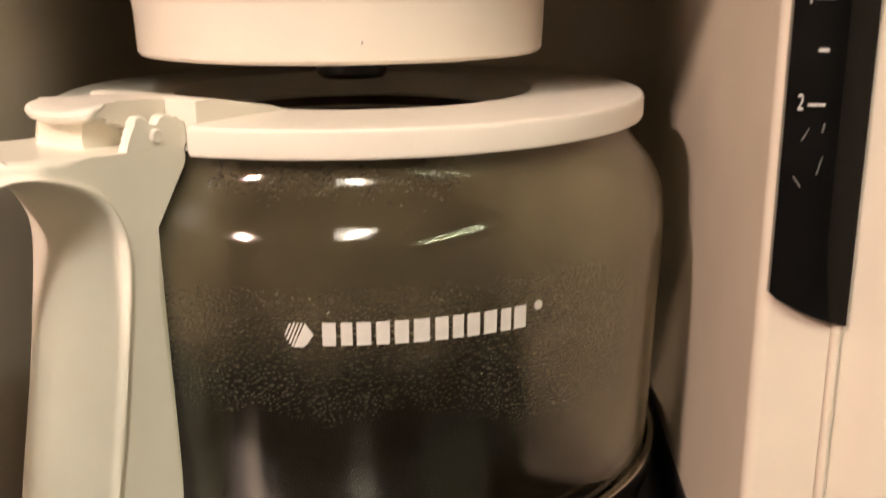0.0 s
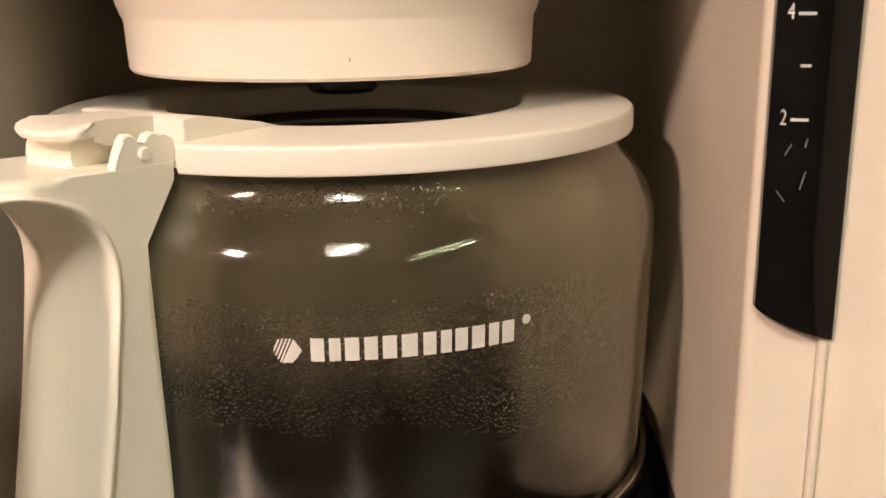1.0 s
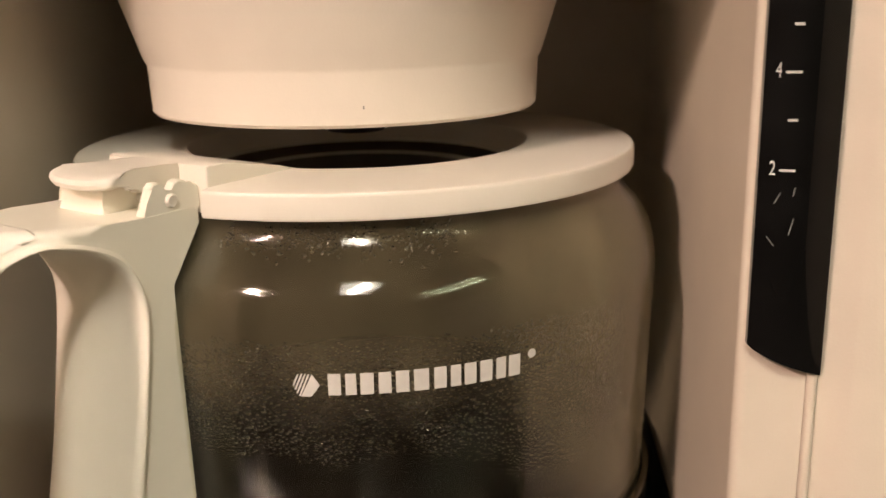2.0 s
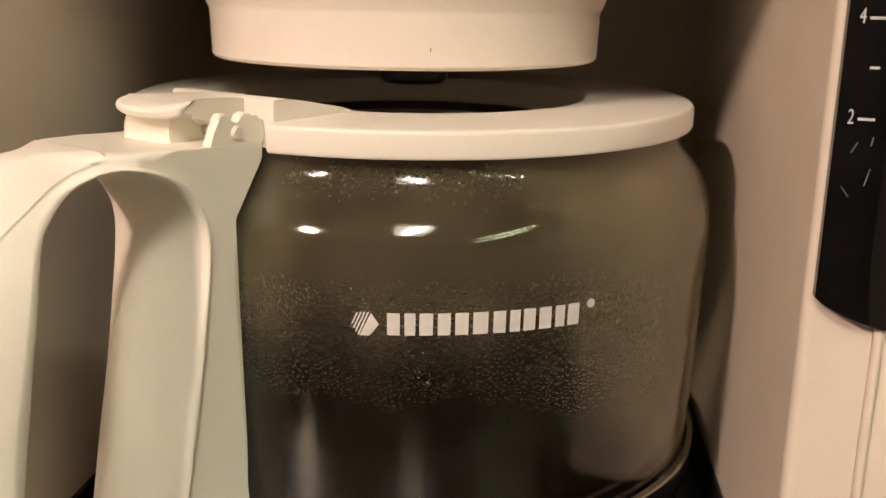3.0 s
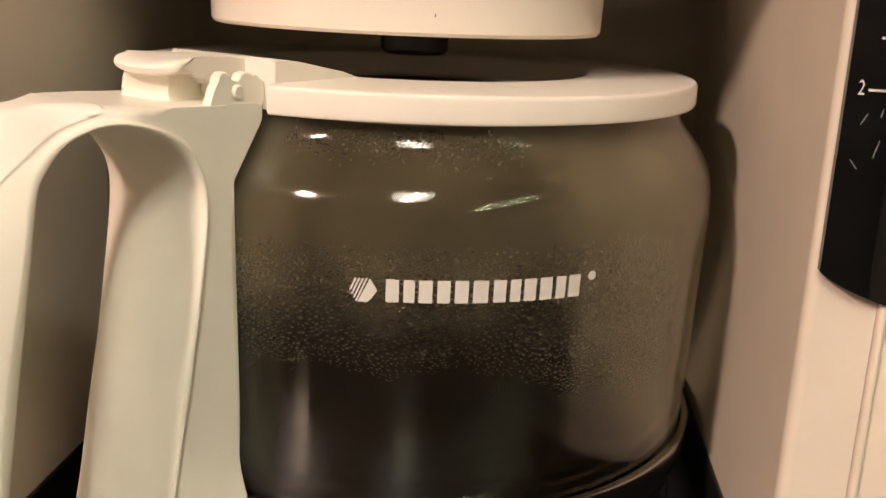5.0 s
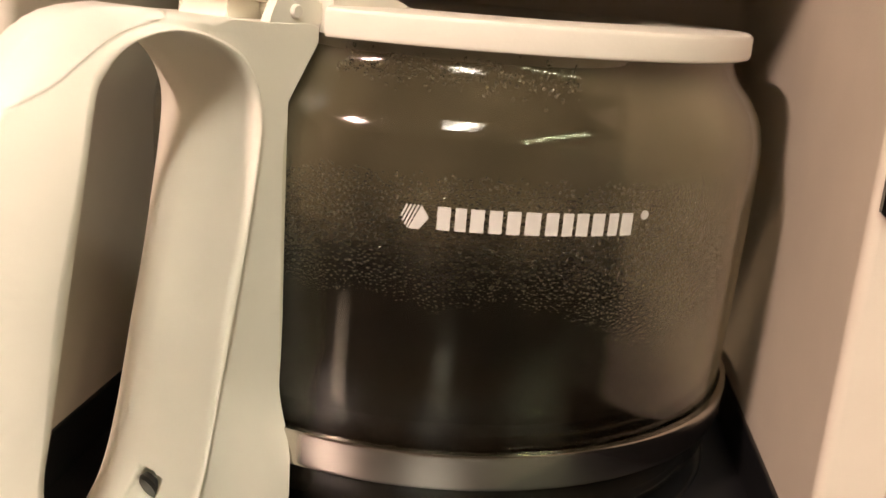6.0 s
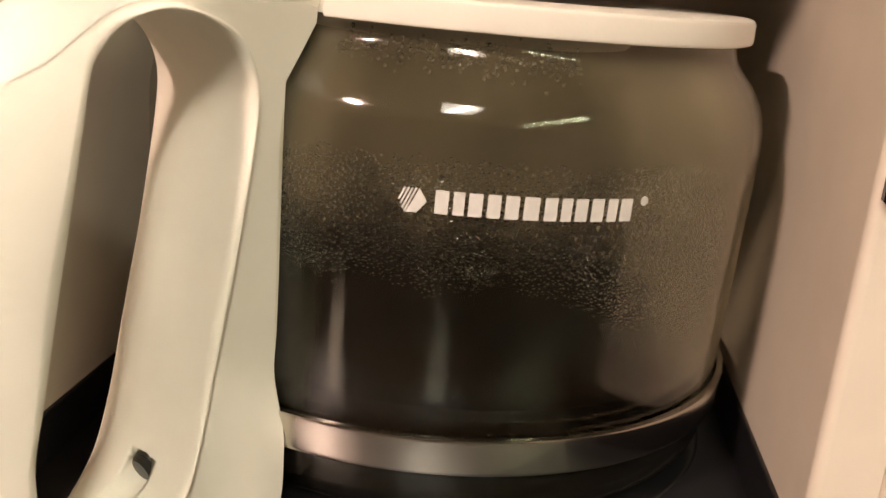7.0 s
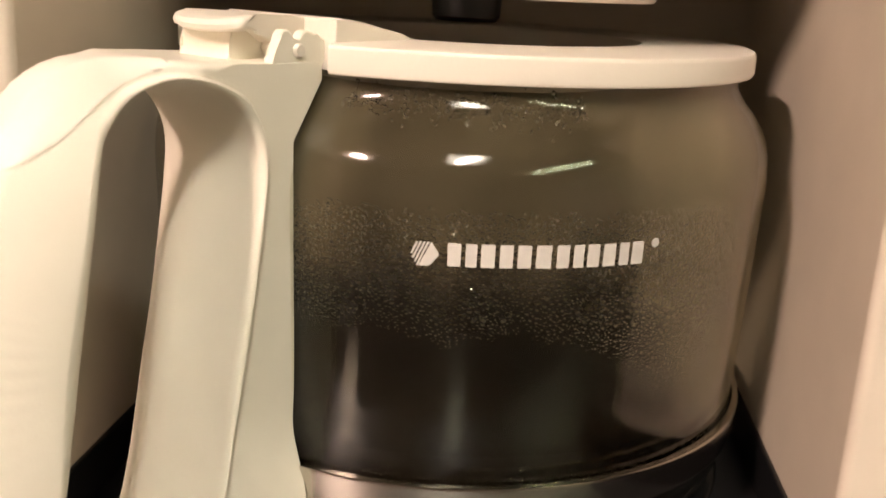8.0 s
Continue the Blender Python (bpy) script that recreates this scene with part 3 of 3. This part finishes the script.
bm = prism(lever, -0.0066, 0.0066, 0.0008, 2)
bmesh.ops.bisect_plane(bm, geom=bm.verts[:] + bm.edges[:] + bm.faces[:], plane_co=(0, 0, 0), plane_no=(0, 1, 0))
for o in (-0.0033, 0.0033):
    bmesh.ops.bisect_plane(bm, geom=bm.verts[:] + bm.edges[:] + bm.faces[:], plane_co=(0, o, 0), plane_no=(0, 1, 0))
for v in bm.verts:
    v.co.y *= 1.0 + 0.34 * ease((v.co.x - 0.0715) / 0.003)
    if v.co.x > 0.076:
        v.co.x -= 0.0026 * (abs(v.co.y) / 0.009) ** 4
    if v.co.x > 0.070:   # a hollow for the thumb, the plate sagging in the middle
        v.co.z -= 0.0007 * (1 - (v.co.y / 0.009) ** 2) * ease((v.co.x - 0.070) / 0.006)
hpart("thumb_lever", bm, WHITE, "off-white thumb lever", lid)
hpart("lever_web", prism([(0.0640, 0.0900), (0.0762, 0.0915), (0.0757, 0.0888), (0.0760, 0.0868), (0.0775, 0.0852), (0.0640, 0.0850)], -0.0086, 0.0040, 0.0006, 2), CREAM, parent=lid)
scr = revolve([(0, 0), (0.0027, 0), (0.0027, 0.0010), (0.0022, 0.0016), (0, 0.0017)], 24)
hpart("screw", turn(scr, Matrix.Translation((0.0885, 0.0004, 0.0000)) @ pose(0, 0, 0, 0, 112, 0)), SCREW, "dull steel screw", handle)


# print on the glass: plain shapes in white
def on_glass(a, z, lift=0.00008):
    r = radius_at(z) + lift
    return Vector((r * math.cos(radians(a)), r * math.sin(radians(a)), z))


def glass_patch(name, outline, parent):
    """outline: (azimuth, height) corners, laid on the glass with a little thickness."""
    bm = bmesh.new()
    lo = [bm.verts.new(on_glass(a, z, 0.00002)) for a, z in outline]
    hi = [bm.verts.new(on_glass(a, z, 0.00012)) for a, z in outline]
    bm.faces.new(hi)
    bm.faces.new(lo[::-1])
    for i in range(len(lo)):
        j = (i + 1) % len(lo)
        bm.faces.new((lo[i], lo[j], hi[j], hi[i]))
    return cpart(name, bm, PRINT, parent=parent)


ZM, HH = 0.0548, 0.0021
widths = [1.0, 0.85, 1.05, 1.0, 1.05, 1.2, 1.0, 0.85, 1.0, 1.05, 0.85, 1.05]
total = sum(widths)
a = -86.35
for w in widths:
    step = 30.6 * w / total
    glass_patch("print_bar", [(a, ZM - HH), (a + step * 0.37, ZM - HH), (a + step * 0.74, ZM - HH), (a + step * 0.74, ZM + HH), (a + step * 0.37, ZM + HH), (a, ZM + HH)], glass)
    a += step
HA, HZ = -90.1, ZM - 0.0001

glass_patch("print_block", [(HA - 0.31, HZ - 0.0022), (HA + 1.25, HZ - 0.0022), (HA + 2.6, HZ), (HA + 1.44, HZ + 0.0022)], glass)
for k, (z0, z1) in enumerate(((-0.95, 1.0), (-0.72, 1.0), (-0.40, 1.0), (-0.05, 0.95))):
    x = HA - 0.69 - 0.53 * k
    lo_x, hi_x = x + 1.56 * (z0 + 1) / 2, x + 1.56 * (z1 + 1) / 2
    glass_patch("print_stripe", [(lo_x, HZ + 0.0022 * z0), (lo_x + 0.30, HZ + 0.0022 * z0), (hi_x + 0.30, HZ + 0.0022 * z1), (hi_x, HZ + 0.0022 * z1)], glass)
glass_patch("print_dot", [(-54.3 + 0.75 * math.cos(radians(30 * k)), ZM + 0.0016 + 0.0009 * math.sin(radians(30 * k))) for k in range(12)], glass)

# condensation: beads inside the glass
verts, faces = [], []
rng = random.Random(4)


def bead(a, z, size, tall=1.0):
    r = radius_at(z) - 0.0019
    c = Vector((r * math.cos(radians(a)), r * math.sin(radians(a)), z))
    out = Vector((-math.cos(radians(a)), -math.sin(radians(a)), 0))
    side, upv = Vector((-out.y, out.x, 0)), Vector((0, 0, 1))
    base = len(verts)
    ph = rng.random() * 6
    for k in range(7):
        t = ph + 2 * math.pi * k / 7
        j = 1 + 0.5 * (rng.random() - 0.5)
        verts.append(c + (side * math.cos(t) + upv * math.sin(t) * tall) * size * j)
    for k in range(7):
        t = ph + 2 * math.pi * k / 7
        verts.append(c + (side * math.cos(t) + upv * (math.sin(t) * tall)) * size * 0.66 + out * size * 0.15)
    verts.append(c + out * size * 0.22)
    faces.append(tuple(base + k for k in range(6, -1, -1)))
    for k in range(7):
        j = (k + 1) % 7
        faces.append((base + k, base + j, base + 7 + j, base + 7 + k))
        faces.append((base + 7 + k, base + 7 + j, base + 14))


taken = {}
for n in range(60000):
    a = rng.uniform(-114, -26) if rng.random() < 0.7 else rng.uniform(-57, -30)
    low = 0.0375 if a < -64 else 0.0375 - 0.016 * min(1.0, (a + 64) / 14)
    low += 0.0012 * math.sin(a * 0.31) + 0.0008 * math.sin(a * 0.83 + 1)
    z = rng.uniform(low, 0.0625)
    if rng.random() > min(1.0, (z - low) / (0.017 if a < -58 else 0.012) + 0.02, (0.0625 - z) / 0.012):
        continue
    big = min(1.0, max(0.0, (0.0635 - z) / 0.009), max(0.0, (z - low) / 0.011))
    size = rng.uniform(0.00016, 0.00027) + big * (rng.uniform(0.00008, 0.00034) + rng.random() ** 2 * (0.00060 if a < -56 else 0.00076))
    u, w = radians(a) * 0.069, z
    key = (int(u // 0.0014), int(w // 0.0014))
    near = [t for dx in (-1, 0, 1) for dz in (-1, 0, 1) for t in taken.get((key[0] + dx, key[1] + dz), ())]
    if any((u - t[0]) ** 2 + (w - t[1]) ** 2 < (0.80 * (size + t[2])) ** 2 for t in near):
        continue
    taken.setdefault(key, []).append((u, w, size))
    bead(a, z, size, rng.uniform(0.75, 1.15))
for _ in range(420):
    bead(rng.uniform(-106, -64), rng.gauss(0.0790, 0.0014), rng.choice((0.0002, 0.0003, 0.0004)), rng.uniform(0.8, 1.4))
for _ in range(34):
    bead(rng.uniform(-112, -35), rng.gauss(0.049, 0.005), rng.uniform(0.0008, 0.0013), rng.uniform(0.9, 1.4))
me = bpy.data.meshes.new("condensation")
me.from_pydata([CT @ v for v in verts], [], faces)
me.materials.append(WATER)
for p in me.polygons:
    p.use_smooth = True
drops = new("condensation", me)
drops.parent = glass
tagged(drops, "clear water beads", kind="stuff")
